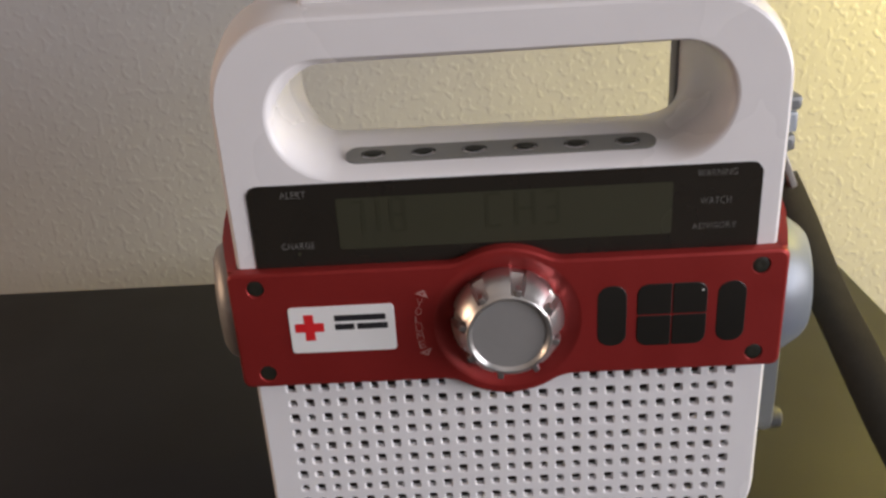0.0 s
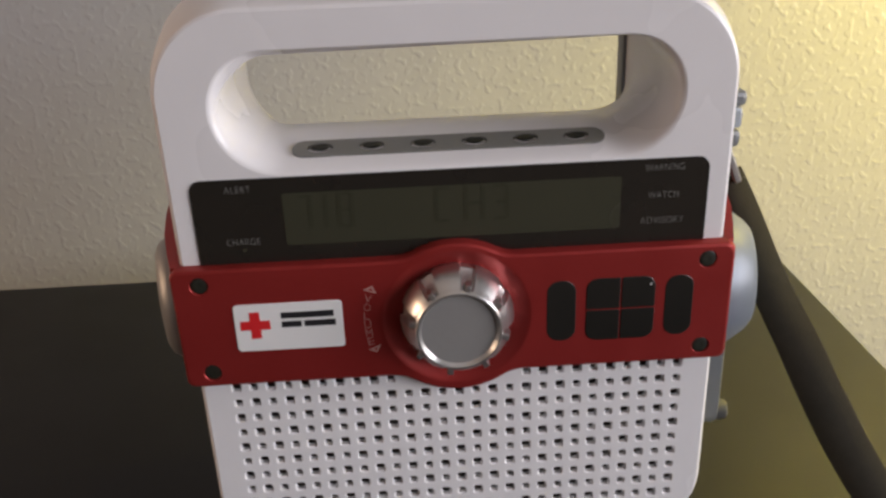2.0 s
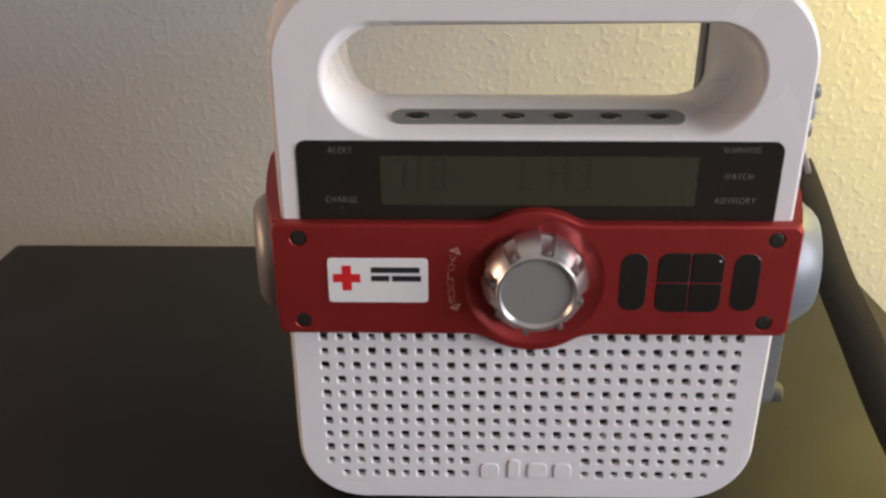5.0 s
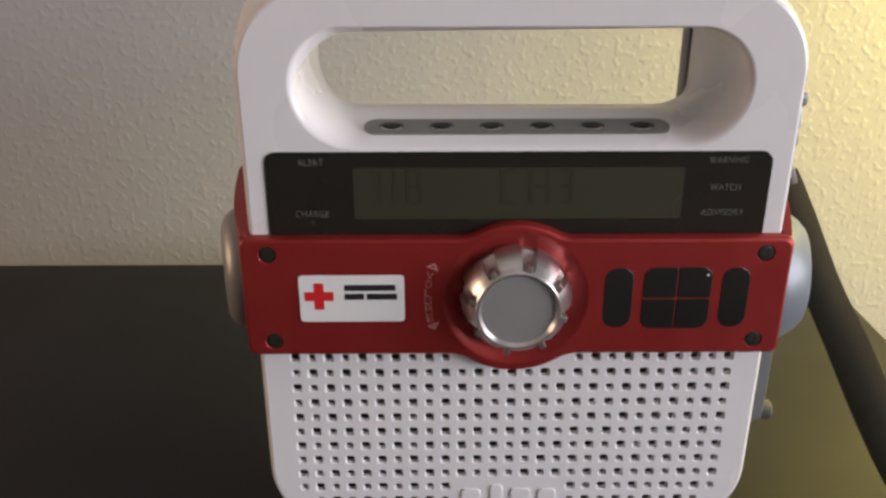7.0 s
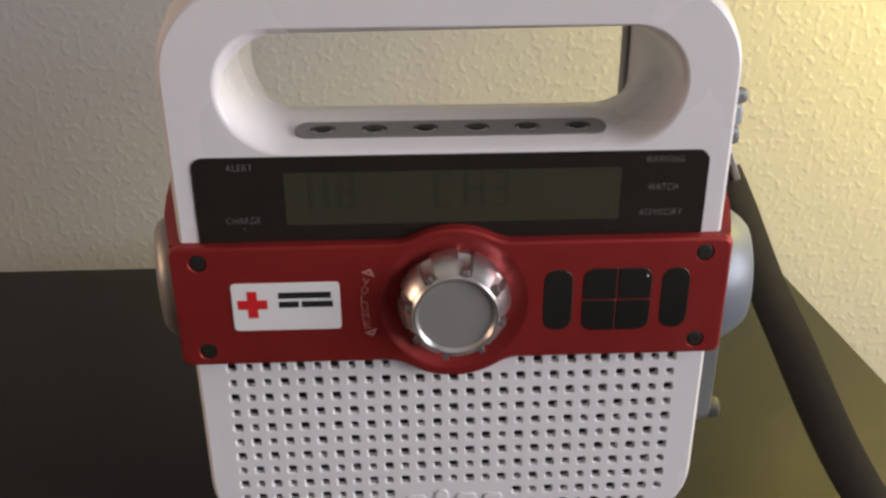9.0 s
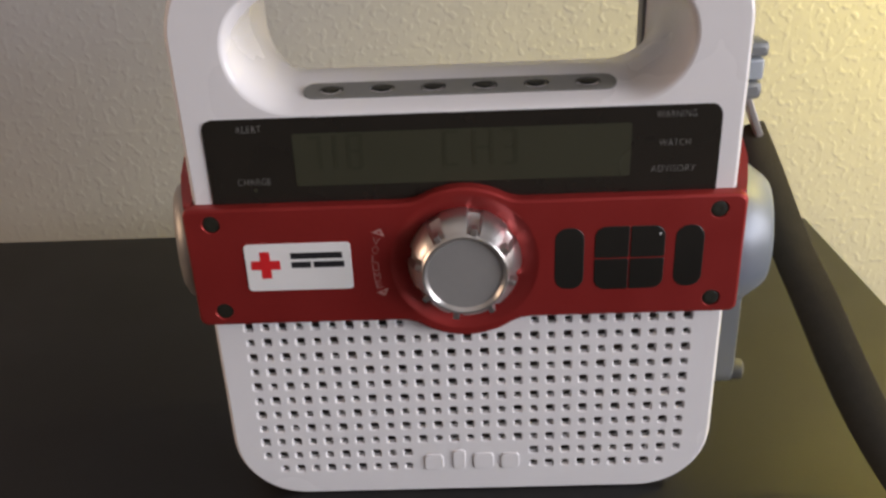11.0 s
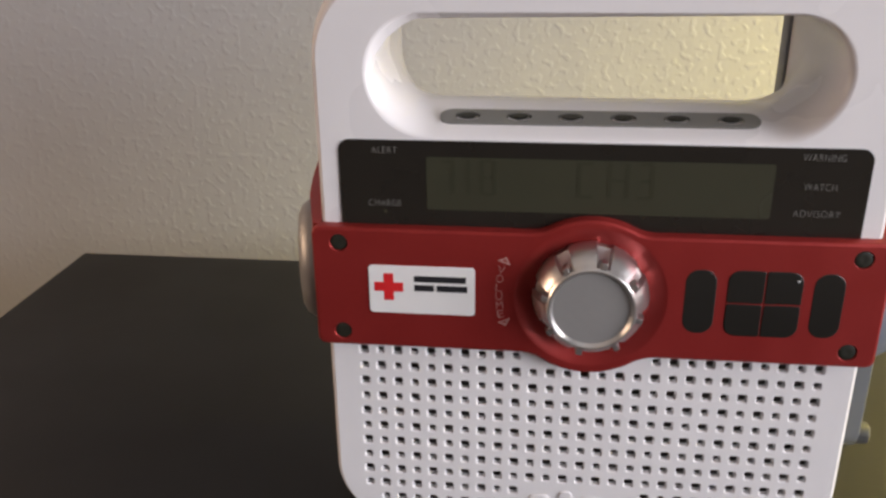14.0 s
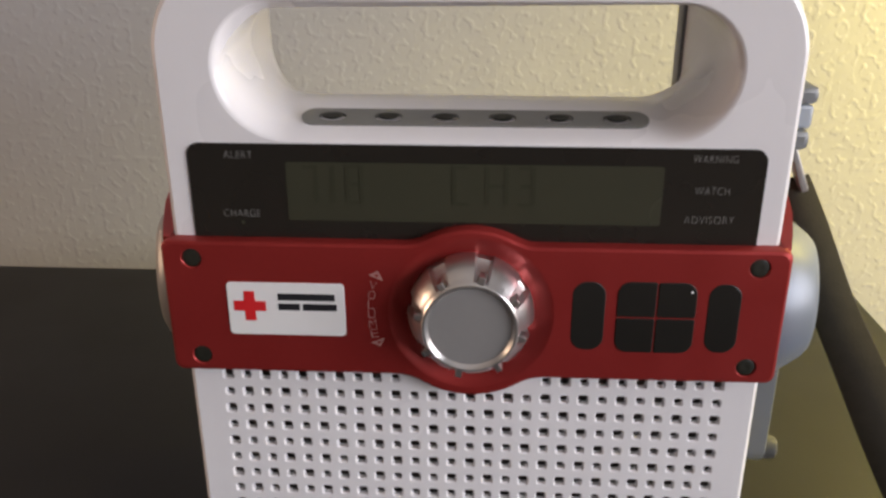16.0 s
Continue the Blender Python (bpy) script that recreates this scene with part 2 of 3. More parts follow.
def lettering(text, x0, x1, z, height, y, mat, parent, name, turn=0.0):
    """Raised print on the front: text that spans x0 to x1, centred on z."""
    cu = bpy.data.curves.new(name, "FONT")
    cu.body, cu.extrude, cu.size, cu.offset, cu.space_character = text, 0.02, 1.0, -0.022, 1.1
    tmp = new(name, cu)
    me = bpy.data.meshes.new_from_object(tmp.evaluated_get(bpy.context.evaluated_depsgraph_get()))
    bpy.data.objects.remove(tmp)
    bm = bmesh.new()
    bm.from_mesh(me)
    xs = [v.co.x for v in bm.verts]
    ys = [v.co.y for v in bm.verts]
    mx, my = (min(xs) + max(xs)) / 2, (min(ys) + max(ys)) / 2
    sx, sz = (x1 - x0) / (max(xs) - min(xs)), height / (max(ys) - min(ys))
    c, s = math.cos(radians(turn)), math.sin(radians(turn))
    for v in bm.verts:
        a, b = (v.co.x - mx) * sx, (v.co.y - my) * sz
        v.co = Vector(((x0 + x1) / 2 + a * c - b * s, y - 0.00004 - v.co.z * 0.002, z + a * s + b * c))
    return part(name, bm, mat, parent, smooth=False)


# ---- the room ----
def wall(name, m, w, h, mat, label, holes=()):
    """A wall 0.12 thick in its own xz plane, with its face at y = 0, and rectangular openings through it."""
    bm = bmesh.new()
    fronts, backs = [], []
    for x0, x1, z0, z1 in ((0, w, 0, h), *holes):
        pts = [(x0, z0), (x1, z0), (x1, z1), (x0, z1)]
        a, b = ring(bm, pts, 0.0), ring(bm, pts, 0.12)
        bridge(bm, a, b)
        fronts.append(a)
        backs.append(b)
    fill(bm, fronts)
    fill(bm, backs)
    ob = finish(name, bm, mat, smooth=False)
    ob.matrix_world = m
    return tagged(ob, label, "wall", kind="structure")


X0, X1, Y0, H = -2.6, 1.7, -4.4, 2.5
wall("wall_north", pose(X0, WALL_Y, 0), X1 - X0, H, PLASTER, "cream painted wall with orange-peel texture behind the table")
wall("wall_south", pose(X1, Y0, 0, 0, 0, 180), X1 - X0, H, PLASTER, "cream painted wall with orange-peel texture")
wall("wall_east", pose(X1, WALL_Y, 0, 0, 0, -90), WALL_Y - Y0, H, PLASTER, "cream painted wall with a window opening",
     holes=((WALL_Y + 0.13, WALL_Y + 2.10, 0.58, 1.53),))
wall("wall_west", pose(X0, Y0, 0, 0, 0, 90), WALL_Y - Y0, H, PLASTER, "cream painted wall with orange-peel texture")
tagged(finish("floor", box(X0 - 0.12, X1 + 0.12, Y0 - 0.12, WALL_Y + 0.12, -0.1, 0), CARPET, smooth=False), "brown carpeted floor", "floor", kind="structure")
tagged(finish("ceiling", box(X0 - 0.12, X1 + 0.12, Y0 - 0.12, WALL_Y + 0.12, H, H + 0.1), CEILING, smooth=False), "plain white painted ceiling", "ceiling", kind="structure")


# ---- the table ----
def side_table():
    x0, x1, y0, y1 = TABLE
    base = tagged(new("side_table"), "small black laminate side table against the wall", "table")
    base.location = ((x0 + x1) / 2, (y0 + y1) / 2, 0)
    hx, hy = (x1 - x0) / 2, (y1 - y0) / 2
    part("tabletop", box(-hx, hx, -hy, hy, TZ - 0.028, TZ, 0.0012), TABLE_BLACK, base)
    for sx in (-1, 1):
        for sy in (-1, 1):
            cx, cy = sx * (hx - 0.03), sy * (hy - 0.03)
            part("leg", box(cx - 0.02, cx + 0.02, cy - 0.02, cy + 0.02, 0, TZ - 0.028, 0.0015), TABLE_BLACK, base)
    # Unseen panel, added only to stop light rising through the gap behind the tabletop.
    part("light_block_panel", box(-hx + 0.05, hx - 0.05, hy - 0.045, hy - 0.025, TZ - 0.40, TZ - 0.028, 0.001), TABLE_BLACK, base)
    return base


side_table()


# ---- the radio ----
YF = 0.004           # the white front's depth behind the red band's face
KX, KZ = 0.0, 0.0826   # the knob's axis
radio = tagged(new("emergency_radio"), "white hand-crank emergency radio with red band standing on the black table", "radio")
radio.location = (0, 0, TZ)


def half_outline(w, z0, z1, rb, rt):
    return rrect(-w, w, z0, z1, rb, rb, rt, rt, 14)


def housing():
    """White shell: flared sides, rounded edges and the handle's opening with its scooped rim."""
    bm = bmesh.new()
    outer = loft(bm, [
        (half_outline(0.0722, 0.0006, 0.1650, 0.0200, 0.0215), YF),
        (half_outline(0.0729, 0.0002, 0.1658, 0.0206, 0.0222), YF + 0.0004),
        (half_outline(0.0734, 0.0, 0.1664, 0.0210, 0.0228), YF + 0.0014),
        (half_outline(0.0755, 0.0, 0.1680, 0.0215, 0.0235), 0.014),
        (half_outline(0.0790, 0.0, 0.1690, 0.0220, 0.0240), 0.034),
        (half_outline(0.0785, 0.0, 0.1690, 0.0220, 0.0240), 0.052),
        (half_outline(0.0765, 0.001, 0.1675, 0.0210, 0.0230), 0.058),
    ])
    def sag(outline):
        """The opening's roof droops towards its left end."""
        return [(x, z - 0.0015 * (max(0.0, -0.035 - x) / 0.0135) ** 2 * min(1.0, max(0.0, (z - 0.138) / 0.015))) for x, z in outline]

    inner = loft(bm, [
        (rrect(-0.0602, 0.0602, 0.1240, 0.1560, 0.0168, 0.0168, 0.0150, 0.0150, 14), YF),
        (rrect(-0.0597, 0.0597, 0.1242, 0.1558, 0.0168, 0.0168, 0.0148, 0.0148, 14), YF + 0.00012),
        (rrect(-0.0592, 0.0592, 0.1245, 0.1556, 0.0168, 0.0168, 0.0145, 0.0145, 14), YF + 0.00045),
        (rrect(-0.0587, 0.0587, 0.1249, 0.1554, 0.0167, 0.0167, 0.0140, 0.0140, 14), YF + 0.0011),
        (sag(rrect(-0.0583, 0.0583, 0.1257, 0.1551, 0.0165, 0.0165, 0.0130, 0.0130, 14)), 0.0066),
        (sag(rrect(-0.0578, 0.0578, 0.1273, 0.1547, 0.0158, 0.0158, 0.0104, 0.0104, 14)), 0.012),
        (sag(rrect(-0.0582, 0.0577, 0.1288, 0.1547, 0.0148, 0.0148, 0.0096, 0.0096, 14)), 0.019),
        (sag(rrect(-0.0585, 0.0577, 0.1294, 0.1549, 0.0140, 0.0140, 0.0090, 0.0090, 14)), 0.026),
        (sag(rrect(-0.0587, 0.0575, 0.1285, 0.1551, 0.0160, 0.0160, 0.0080, 0.0080, 14)), 0.036),
        (rrect(-0.0588, 0.0565, 0.1235, 0.1554, 0.0185, 0.0130, 0.0070, 0.0070, 14), 0.048),
        (rrect(-0.0588, 0.0560, 0.1190, 0.1558, 0.0200, 0.0080, 0.0070, 0.0070, 14), 0.058),
    ])
    n = 15
    top = outer[0][2 * n:]
    left, right = bm.verts.new((-0.0722, YF, 0.0845)), bm.verts.new((0.0722, YF, 0.0845))
    fill(bm, [[right, *top, left], inner[0]])
    fill(bm, [outer[-1], inner[-1]])
    shell = part("housing", bm, WHITE, radio, angle=28)
    part("back_shell_edge", plate(rrect(0.0553, 0.0572, 0.1205, 0.1552, 0.0004, 0.0004, 0.0004, 0.0004, 2), 0.0522, 0.0590, 0.0005), GREY, shell, "grey edge of the back shell")


def grille():
    """Lower front with rows of square holes, large and small by turns, each going through to the cloth behind."""
    bm = bmesh.new()
    outline = half_outline(0.0722, 0.0006, 0.1650, 0.0200, 0.0215)
    loops = [ring(bm, [(-0.0722, 0.0845), *outline[:30], (0.0722, 0.0845)], YF)]
    for r in range(11):
        z = 0.06126 - r * 0.00514
        for c in range(27):
            if (r >= 9 and 10 <= c <= 16) or (r == 10 and c in (0, 26)):
                continue
            x = (c - 13) * 0.00487
            if r < 1 and abs(x) < 0.019:
                continue
            h = 0.00121 if (r + c) % 2 == 0 else 0.00096
            o = rrect(x - h, x + h, z - h, z + h, 0.0005, 0.0005, 0.0005, 0.0005, 2)
            q = h + 0.00034
            rim = ring(bm, rrect(x - q, x + q, z - q, z + q, 0.0007, 0.0007, 0.0007, 0.0007, 2), YF)
            a, b = ring(bm, o, YF + 0.0004), ring(bm, o, YF + 0.0019)
            bridge(bm, rim, a)
            bridge(bm, a, b)
            loops.append(rim)
    fill(bm, loops)
    g = part("speaker_grille", bm, WHITE, radio, "white perforated speaker grille", smooth=False)
    part("speaker_cloth", plate(rrect(-0.068, 0.068, 0.004, 0.066, 0.012, 0.012, 0.002, 0.002), YF + 0.0030, YF + 0.0045), SPEAKER, g)
    # the maker's raised mark, as plain upright strokes
    for x, w, z0, z1 in ((-0.0115, 0.0060, 0.0084, 0.0142), (-0.0036, 0.0040, 0.0084, 0.0158), (0.0040, 0.0064, 0.0084, 0.0144), (0.0122, 0.0058, 0.0084, 0.0142)):
        part("raised_mark", plate(rrect(x - w / 2, x + w / 2, z0, z1, 0.0014, 0.0014, 0.0014, 0.0014, 4), YF - 0.0005, YF + 0.0005, 0.0003), WHITE, g)
    return g


BZ = 0.0817          # the swelling's centre


def band_outline(grow=0.0):
    """The red band's face: a bar with a round swelling at the knob."""
    w, z0, z1, R = 0.0755 + grow, 0.0646 - grow, 0.1002 + grow, 0.0226 + grow
    # from the swelling's foot below, round the right end, to its foot above
    f = 0.012                      # fillet where bar and swelling meet
    pts = []
    for sign, zb in ((-1, z0), (1, z1)):
        d = abs(zb - BZ) + f       # fillet centre's height over the axis
        x = math.sqrt((R + f) ** 2 - d ** 2)
        a1 = math.atan2(d, x)
        arc = []
        for k in range(9):
            a = math.pi + a1 + (1.5 * math.pi - math.pi - a1) * k / 8
            arc.append((x + f * math.cos(a), d + f * math.sin(a)))
        pts.append((sign, a1, arc))
    sign, a_low, arc_low = pts[0]
    _, a_up, arc_up = pts[1]
    out = []
    for k in range(17):            # swelling, lower half from left to right
        a = -math.pi + a_low + (math.pi - 2 * a_low) * k / 16
        out.append((R * math.cos(a), BZ + R * math.sin(a)))
    out += [(x, BZ - z) for x, z in arc_low[1:]]
    r = 0.0022
    for cx, cz, s in ((w - r, z0 + r, 270), (w - r, z1 - r, 0)):
        for k in range(5):
            a = radians(s + 90 * k / 4)
            out.append((cx + r * math.cos(a), cz + r * math.sin(a)))
    out += [(x, BZ + z) for x, z in reversed(arc_up[1:])]
    for k in range(17):
        a = a_up + (math.pi - 2 * a_up) * k / 16
        out.append((R * math.cos(a), BZ + R * math.sin(a)))
    out += [(-x, BZ + z) for x, z in arc_up[1:]]
    for cx, cz, s in ((-w + r, z1 - r, 90), (-w + r, z0 + r, 180)):
        for k in range(5):
            a = radians(s + 90 * k / 4)
            out.append((cx + r * math.cos(a), cz + r * math.sin(a)))
    out += [(-x, BZ - z) for x, z in reversed(arc_low[1:])]
    return out


SCREWS = ((-0.0680, 0.0957), (0.0680, 0.0957), (-0.0680, 0.0691), (0.0680, 0.0691))


def circle(cx, cz, r, n=24):
    return [(cx + r * math.cos(2 * math.pi * k / n), cz + r * math.sin(2 * math.pi * k / n)) for k in range(n)]


def band():
    bm = bmesh.new()
    rings = loft(bm, [(band_outline(0.0), YF + 0.003), (band_outline(0.0), 0.0009), (band_outline(-0.00028), 0.0003), (band_outline(-0.0009), 0.0)])
    loops = [rings[-1]]
    for x, z in SCREWS:
        a, b, c = ring(bm, circle(x, z, 0.0026), 0.0), ring(bm, circle(x, z, 0.0024), 0.0003), ring(bm, circle(x, z, 0.0024), 0.0028)
        bridge(bm, a, b)
        bridge(bm, b, c)
        loops.append(a)
    # dish round the knob
    dish = [ring(bm, circle(KX, BZ + 0.0003, r, 64), y) for r, y in ((0.0204, 0.0), (0.0200, 0.0001), (0.0193, 0.00042), (0.0184, 0.0009), (0.0175, 0.0014), (0.0166, 0.0019), (0.0145, 0.0026))]
    for a, b in zip(dish, dish[1:]):
        bridge(bm, a, b)
    loops.append(dish[0])
    fill(bm, loops)
    red = part("band", bm, RED, radio, "red metallic painted band with a round swelling", angle=30)
    # arms that run back along both sides
    for s in (-1, 1):
        arm = bmesh.new()
        rows = []
        for x, y in ((0.0735, 0.0022), (0.0755, 0.0030), (0.0778, 0.010), (0.0806, 0.020), (0.0822, 0.030), (0.0834, 0.042), (0.0834, 0.050), (0.0820, 0.053), (0.0760, 0.053)):
            crown = 0.1002 + 0.0062 * min(1.0, max(0.0, (y - 0.004) / 0.036))      # the arms rise towards the back
            rows.append([arm.verts.new((s * x, y, z)) for z in (0.0646, 0.0654, crown - 0.0008, crown)])
        for a, b in zip(rows, rows[1:]):
            for k in range(3):
                arm.faces.new((a[k], a[k + 1], b[k + 1], b[k]))
        for k in (0, 3):
            arm.faces.new([r[k] for r in rows])
        part("side_arm", arm, RED, red, angle=50)
    for x, z in SCREWS:
        bm = turned([(0.0023, 0.0034), (0.0023, 0.0005), (0.0019, 0.0003), (0.0004, 0.0005)], 20)
        part("screw", moved(bm, Matrix.Translation((x, 0, z))), WELL, red, "dark recessed screw")
    return red


def display():
    outline = rrect(-0.0675, 0.0675, 0.0996, 0.1236, 0.0004, 0.0004, 0.0030, 0.0030, 6)
    panel = part("display_panel", plate(outline, YF - 0.0004, YF + 0.001, 0.0002), BLACK_GLOSS, radio, "glossy black display panel")
    face = YF - 0.0004
    screen = part("screen", plate(rrect(-0.0441, 0.0443, 0.1048, 0.1193, 0.0006, 0.0006, 0.0006, 0.0006, 3), face - 0.0001, face), LCD, panel, "dim grey-green screen")
    y = face - 0.0002
    for x0, x1, z0, z1 in ((-0.0376, -0.0366, 0.1094, 0.1186), (-0.0400, -0.0376, 0.1177, 0.1185), (-0.0335, -0.0325, 0.1094, 0.1186), (-0.0300, -0.0290, 0.1094, 0.1186), (-0.0267, -0.0257, 0.1094, 0.1186),
                           (-0.0290, -0.0267, 0.1181, 0.1189), (-0.0290, -0.0267, 0.1136, 0.1144), (-0.0290, -0.0267, 0.1090, 0.1098), (-0.0048, -0.0038, 0.1094, 0.1186), (-0.0038, -0.0008, 0.1181, 0.1189),
                           (-0.0038, -0.0008, 0.1090, 0.1098), (0.0030, 0.0040, 0.1094, 0.1186), (0.0075, 0.0085, 0.1094, 0.1186), (0.0040, 0.0075, 0.1136, 0.1144), (0.0138, 0.0148, 0.1094, 0.1186),
                           (0.0108, 0.0138, 0.1181, 0.1189), (0.0114, 0.0138, 0.1136, 0.1144), (0.0108, 0.0138, 0.1090, 0.1098)):
        part("segment", box(x0, x1, y, y + 0.0001, z0, z1), LCD_DARK, screen, smooth=False)
    for text, x0, x1, z in (("ALERT", -0.0586, -0.0518, 0.12085), ("CHARGE", -0.0598, -0.0510, 0.1063), ("WARNING", 0.0505, 0.0607, 0.12125),
                            ("WATCH", 0.0516, 0.0596, 0.1136), ("ADVISORY", 0.0499, 0.0614, 0.10645)):
        lettering(text, x0, x1, z, 0.0018, face, LEGEND, panel, "legend")
    part("indicator", moved(turned([(0.0005, face), (0.0005, face - 0.0001)], 12), Matrix.Translation((-0.0553, 0, 0.1040))), LCD, panel)


def knob():
    """Volume knob: a fluted cone with eight ribs and a dished cap."""
    def wobble(k, a, r, y):
        t = ((a - radians(78)) / (2 * math.pi) * 8) % 1.0
        d = min(t, 1 - t)              # 0 on a rib's line
        depth = {1: 0.0009, 2: 0.0016, 3: 0.0021, 4: 0.0022, 5: 0.0016}.get(k, 0.0)
        return r - (depth if d < 0.17 else 0.0), y
    bm = turned([(0.0150, 0.004), (0.0155, 0.0004), (0.0155, -0.0004), (0.0150, -0.0026), (0.0140, -0.0050), (0.0127, -0.0069), (0.0119, -0.0079), (0.0117, -0.0084), (0.0113, -0.0088), (0.0108, -0.0088), (0.0100, -0.0077)], 192, wobble)
    centre = Matrix.Translation((KX, 0, KZ))
    k = part("volume_knob", moved(bm, centre), SILVER, radio, "fluted silver volume knob", angle=25)
    part("cap", moved(turned([(0.0101, -0.0070), (0.0101, -0.0077), (0.0001, -0.0078)], 64), centre), CAP, k, "matt grey cap")
    for i in range(8):
        a = radians(78 + 45 * i)
        rib = box(0.0114, 0.0135, -0.0085, -0.0052, -0.0008, 0.0008, 0.0002)
        part("rib", moved(rib, centre @ Matrix.Rotation(-a, 4, "Y")), SILVER, k)


def pads():
    for x0, x1, r in ((0.0244, 0.0326, 0.0036), (0.0568, 0.0648, 0.0036)):
        part("key", plate(rrect(x0, x1, 0.0731, 0.0917, r, r, r, r, 6), -0.0001, 0.001, 0.0003), RUBBER, radio, "black rubber key", angle=12)
    x, z = 0.04475, 0.0823
    for sx in (-1, 1):
        for sz in (-1, 1):
            r = [0.0006] * 4
            r[{(-1, -1): 0, (1, -1): 1, (1, 1): 2, (-1, 1): 3}[(sx, sz)]] = 0.0032
            a, b = sorted((x + sx * 0.00014, x + sx * 0.0095))
            c, d = sorted((z + sz * 0.00014, z + sz * 0.0095))
            part("key", plate(rrect(a, b, c, d, *r, 6), -0.0002, 0.001, 0.00025), RUBBER, radio, "black rubber quarter of the four-way key", angle=12)


def key_glint():
    # The highlight on the key's corner, put in as a raised white dot.
    part("key_glint", moved(turned([(0.00032, 0.0), (0.00032, -0.0003), (0.0002, -0.00036)], 12), Matrix.Translation((0.0528, 0, 0.0894))), STICKER, radio, "tiny white dot in place of a glint on the four-way key")


def sticker():
    s = part("sticker", plate(rrect(-0.0600, -0.0309, 0.0755, 0.0897, 0.0011, 0.0011, 0.0011, 0.0011, 4), -0.0003, 0.0003, 0.0001), STICKER, radio, "white sticker with a red cross")
    cx, cz, h, t, y = -0.0545, 0.0834, 0.0040, 0.00135, -0.0004
    bm = bmesh.new()
    pts = [(-t, -h), (t, -h), (t, -t), (h, -t), (h, t), (t, t), (t, h), (-t, h), (-t, t), (-h, t), (-h, -t), (-t, -t)]
    a, b = ring(bm, [(cx + p, cz + q) for p, q in pts], y), ring(bm, [(cx + p, cz + q) for p, q in pts], -0.0002)
    bridge(bm, a, b)
    bm.faces.new(a)
    bm.faces.new(b)
    part("cross", bm, CROSS, s, "red printed cross", smooth=False)
    # the maker's words as plain bars
    for x0, x1, z in ((-0.0474, -0.0333, 0.0860), (-0.0474, -0.0421, 0.0833), (-0.0413, -0.0329, 0.0833)):
        part("print_bar", box(x0, x1, y, -0.0002, z - 0.0009, z + 0.0009), INK, s, smooth=False)


def volume_legend():
    R = 0.0357
    cx = -0.0244 + R
    zc = 0.0829
    for k, ch in enumerate("VOLUME"):
        z = 0.0895 - k * 0.00262
        b = math.asin((z - zc) / R)
        x = cx - R * math.cos(b)
        lettering(ch, x - 0.0009, x + 0.0009, z, 0.0022, 0.0, LEGEND_RED, radio, "legend", turn=-math.degrees(b) * 1.0)
    for pts in (((-0.0249, 0.0922), (-0.0214, 0.0908), (-0.0224, 0.0933)), ((-0.0247, 0.0738), (-0.0224, 0.0728), (-0.0212, 0.0753))):
        mx, mz = sum(p for p, _ in pts) / 3, sum(q for _, q in pts) / 3
        bm = bmesh.new()
        outer, hole = list(pts), [(mx + (p - mx) * 0.4, mz + (q - mz) * 0.4) for p, q in pts]
        fo, fh, bo, bh = ring(bm, outer, -0.00008), ring(bm, hole, -0.00008), ring(bm, outer, 0.0001), ring(bm, hole, 0.0001)
        bridge(bm, fo, bo)
        bridge(bm, fh, bh)
        fill(bm, [fo, fh])
        part("arrow_mark", bm, LEGEND_RED, radio, smooth=False)


def button_strip():
    """Grey capsule let into the sloping ledge under the handle, with six dimpled buttons."""
    slope = math.atan2(0.0026, 0.0075)
    m = Matrix.Translation((0, 0.0130, 0.1280)) @ Matrix.Rotation(slope, 4, "X")
    bm = bmesh.new()
    o = rrect(-0.0414, 0.0414, -0.0036, 0.0033, 0.0034, 0.0034, 0.0034, 0.0034, 10)
    lower = [bm.verts.new((x, y, -0.0012)) for x, y in o]
    upper = [bm.verts.new((x, y, 0.0002)) for x, y in o]
    bridge(bm, lower, upper)
    loops = [upper]
    for k in range(6):
        cx = -0.0340 + k * 0.01358
        a = [bm.verts.new((cx + 0.0034 * math.cos(2 * math.pi * i / 20), 0.0019 * math.sin(2 * math.pi * i / 20) , 0.0002)) for i in range(20)]
        b = [bm.verts.new((cx + 0.0028 * math.cos(2 * math.pi * i / 20), 0.0014 * math.sin(2 * math.pi * i / 20), -0.0012)) for i in range(20)]
        bridge(bm, a, b)
        loops.append(a)
    fill(bm, loops)
    strip = part("button_strip", moved(bm, m), STRIP, radio, "grey strip with six small buttons", angle=30)
    for k in range(6):
        cx = -0.0340 + k * 0.01358
        b = turned([(0.0024, 0.0010), (0.0024, 0.0006), (0.0016, 0.0002), (0.0004, 0.0001)], 20)
        moved(b, Matrix.Rotation(radians(-90), 4, "X"))
        moved(b, Matrix.Translation((cx, 0, -0.0002)) @ Matrix.Diagonal((1, 0.46, -1, 1)))
        part("button", moved(b, m @ Matrix.Translation((0, 0, -0.0003))), WELL, strip, "dark oval button")


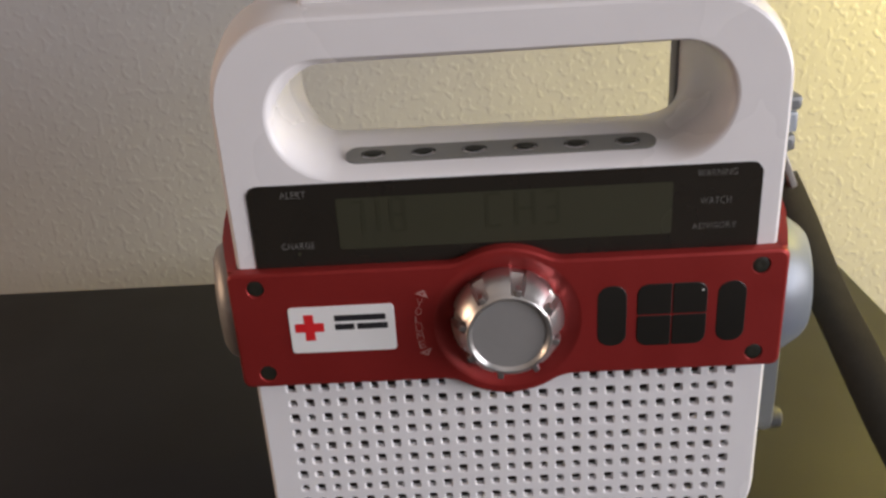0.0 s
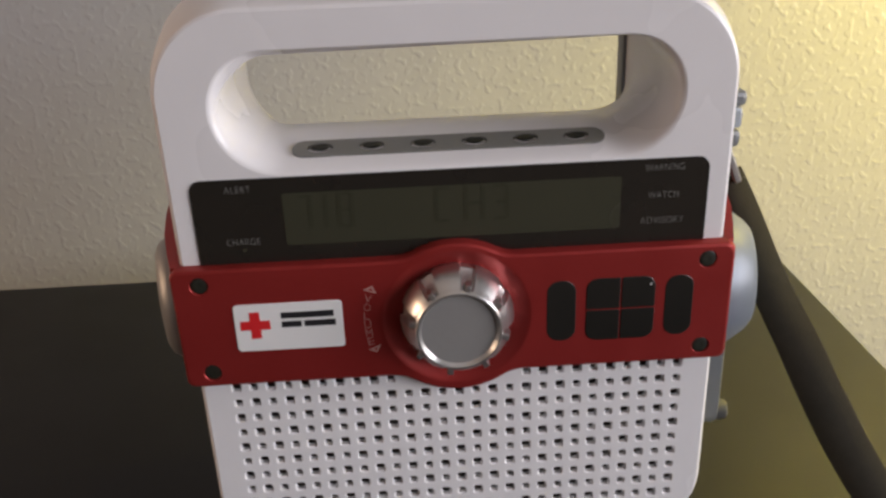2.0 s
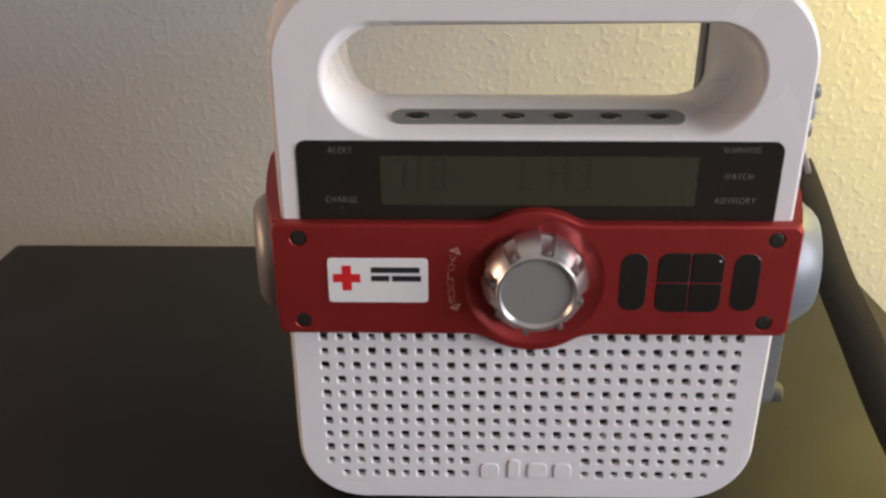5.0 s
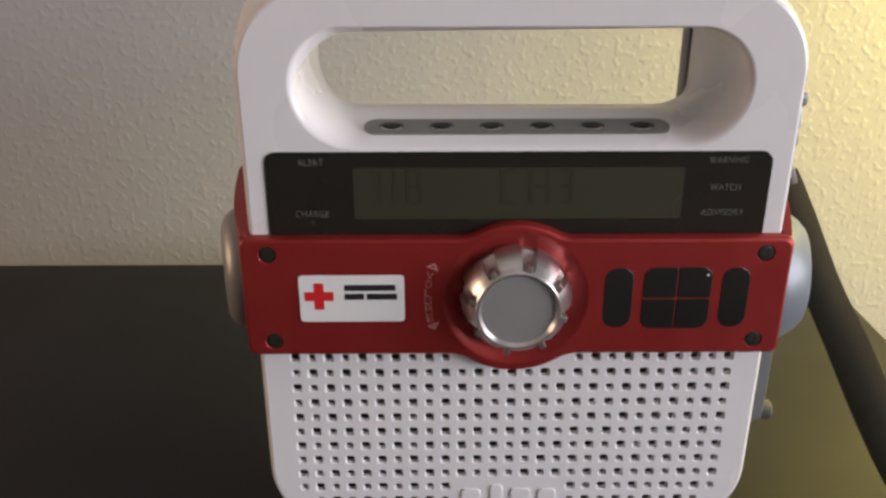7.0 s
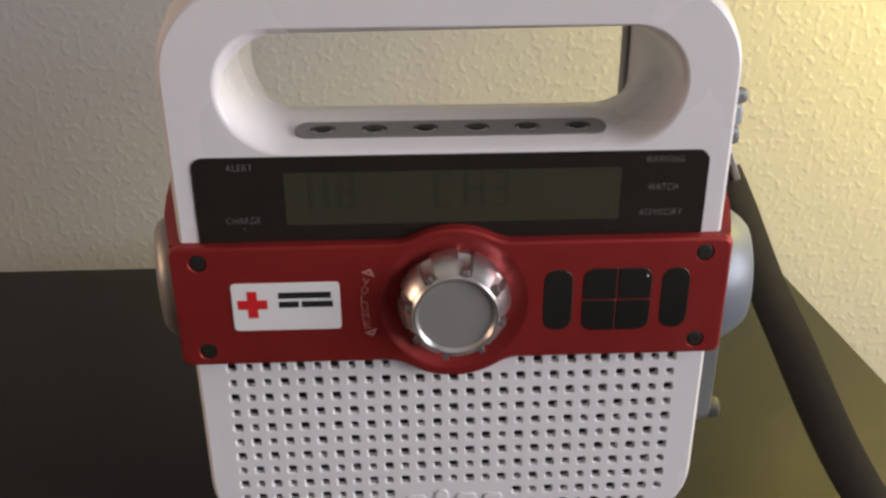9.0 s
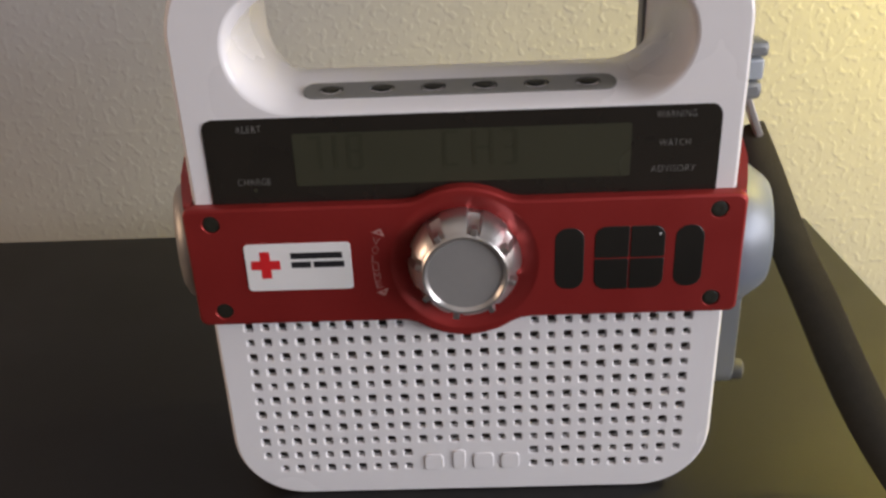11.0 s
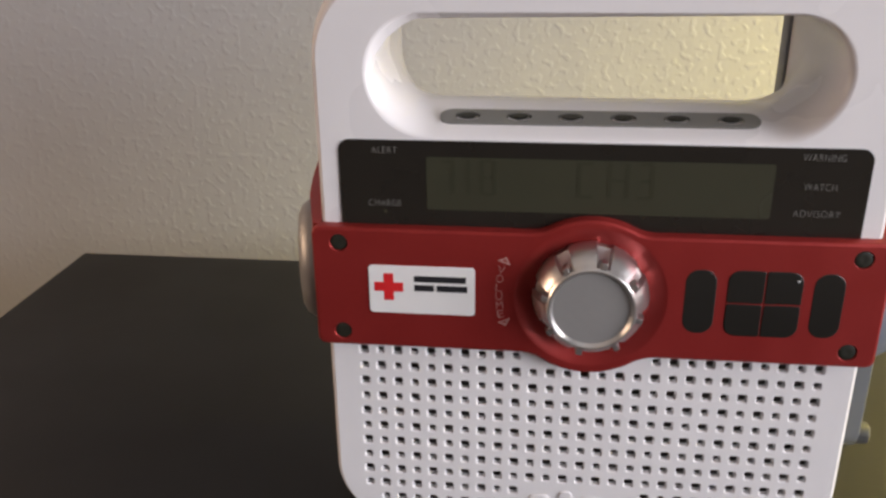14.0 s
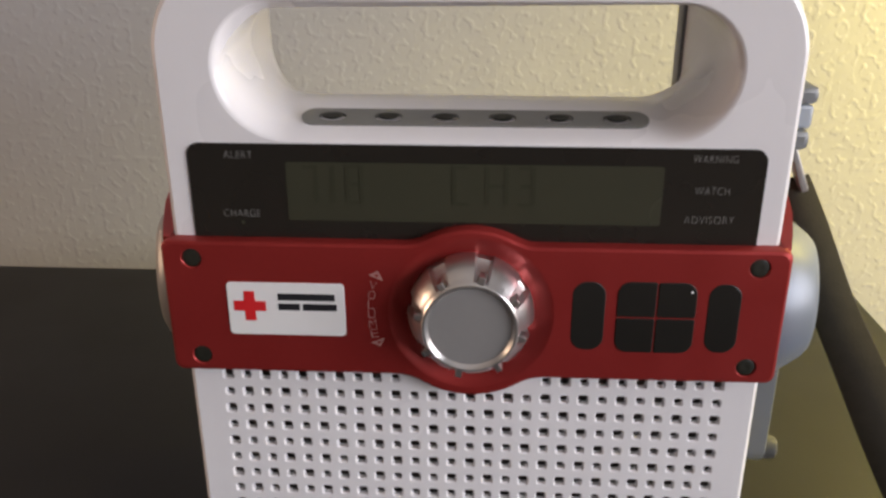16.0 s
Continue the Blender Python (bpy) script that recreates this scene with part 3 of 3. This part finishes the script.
def side_fittings():
    # left: lamp bezel; right: crank hub with its folded arm
    turn_left = Matrix.Translation((-0.0800, 0.0312, 0.0783)) @ Matrix.Rotation(radians(-90 + 14), 4, "Z")
    bm = turned([(0.0190, 0.006), (0.0190, -0.0010), (0.0184, -0.0040), (0.0166, -0.0064), (0.0140, -0.0076), (0.0100, -0.0080), (0.0092, -0.0072)], 72)
    part("lamp_bezel", moved(bm, turn_left), BEZEL, radio, "silver round lamp bezel")
    turn_right = Matrix.Translation((0.0790, 0.0340, 0.0744)) @ Matrix.Rotation(radians(90 - 8), 4, "Z")
    bm = turned([(0.0236, 0.006), (0.0234, -0.0010), (0.0212, -0.0066), (0.0174, -0.0117), (0.0158, -0.0131), (0.0142, -0.0134)], 72)
    hub = part("crank_hub", moved(bm, turn_right), DISC, radio, "pale silver crank hub")
    bm = plate(rrect(-0.0068, 0.0068, -0.0530, 0.0040, 0.0062, 0.0062, 0.002, 0.002, 8), -0.0084, -0.0010, 0.0015)
    part("crank_arm", moved(bm, Matrix.Translation((0, 0, -0.0010)) @ turn_right), GREY, hub, "blue-grey folded crank arm")
    grip = moved(turned([(0.0034, -0.004), (0.0036, -0.0100), (0.0032, -0.0118), (0.0022, -0.0124)], 24), Matrix.Translation((0, 0, -0.0495)))
    part("crank_grip", moved(grip, Matrix.Translation((0, 0, -0.0010)) @ turn_right), DULL, hub, "dark grey crank grip")
    # aerial joint at the back of the right side
    joint = part("aerial_joint", box(0.0770, 0.0900, 0.0415, 0.0500, 0.1190, 0.1255, 0.0010), AERIAL, radio, "pale blue-grey aerial joint")
    for z0, z1, x in ((0.1132, 0.1188, 0.0898), (0.1258, 0.1306, 0.0907)):
        part("collar", box(0.0770, x, 0.0405, 0.0510, z0, z1, 0.0016), GREY, joint)
    # raised top module
    part("top_module", plate(rrect(-0.0500, 0.0655, 0.1665, 0.1705, 0.001, 0.001, 0.0022, 0.0022, 5), 0.014, 0.046, 0.0015), WHITE, radio, "raised white panel on the handle")


def wrist_strap():
    """Flat webbing that hangs from the back of the radio and lies down on the table."""
    path = [((0.0905, 0.0500, TZ + 0.1030), 0.0090, (0.95, 0.25, 0.10)), ((0.0940, 0.0430, TZ + 0.0910), 0.0110, (0.97, 0.10, 0.12)),
            ((0.1000, 0.0310, TZ + 0.0710), 0.0124, (0.97, 0.0, 0.14)), ((0.1065, 0.0205, TZ + 0.0555), 0.0132, (0.97, -0.10, 0.15)),
            ((0.1130, 0.0120, TZ + 0.0400), 0.0135, (0.97, -0.12, 0.14)), ((0.1205, 0.0050, TZ + 0.0245), 0.0135, (0.97, -0.12, 0.12)),
            ((0.1300, -0.0030, TZ + 0.0085), 0.0135, (0.97, -0.10, 0.10)), ((0.1355, -0.0095, TZ + 0.0020), 0.0135, (0.98, -0.05, 0.04)),
            ((0.1395, -0.0180, TZ + 0.0007), 0.0135, (0.99, 0.0, 0.0)), ((0.1435, -0.0400, TZ + 0.0007), 0.0135, (0.99, 0.05, 0.0)),
            ((0.1450, -0.0800, TZ + 0.0007), 0.0135, (0.99, 0.02, 0.0))]
    bm = bmesh.new()
    P = [Vector(p) for p, _, _ in path]
    rows = []
    for k in range(len(P) - 1):
        a, b, c, d = P[max(k - 1, 0)], P[k], P[k + 1], P[min(k + 2, len(P) - 1)]
        for i in range(8):
            t = i / 8
            pos = 0.5 * (2 * b + (c - a) * t + (2 * a - 5 * b + 4 * c - d) * t * t + (3 * b - a - 3 * c + d) * t ** 3)
            along = 0.5 * ((c - a) + 2 * (2 * a - 5 * b + 4 * c - d) * t + 3 * (3 * b - a - 3 * c + d) * t * t)
            side = Vector(path[k][2]).lerp(Vector(path[k + 1][2]), t)
            along.normalize()
            side = (side - along * side.dot(along)).normalized()
            up = side.cross(along).normalized()
            w = path[k][1] * (1 - t) + path[k + 1][1] * t
            h = 0.0006
            rows.append([bm.verts.new(pos + side * (w / 2) * p + up * h * q) for p, q in ((-1, -0.3), (-0.93, -1), (0.93, -1), (1, -0.3), (1, 0.3), (0.93, 1), (-0.93, 1), (-1, 0.3))])
    for a, b in zip(rows, rows[1:]):
        bridge(bm, a, b)
    bm.faces.new(rows[0])
    bm.faces.new(rows[-1])
    ob = finish("wrist_strap", bm, STRAP, angle=60)
    tagged(ob, "black nylon wrist strap hanging from the radio onto the table", "strap")
    clip = box(-0.0011, 0.0011, -0.0024, 0.0024, -0.0085, 0.0085, 0.0006)
    part("clip", moved(clip, Matrix.Translation((0.0895, 0.0480, TZ + 0.1078)) @ Matrix.Rotation(radians(-22), 4, "Y")), BEZEL, ob, "silver metal clip")


housing()
grille()
band()
display()
knob()
pads()
key_glint()
sticker()
volume_legend()
button_strip()
side_fittings()
wrist_strap()
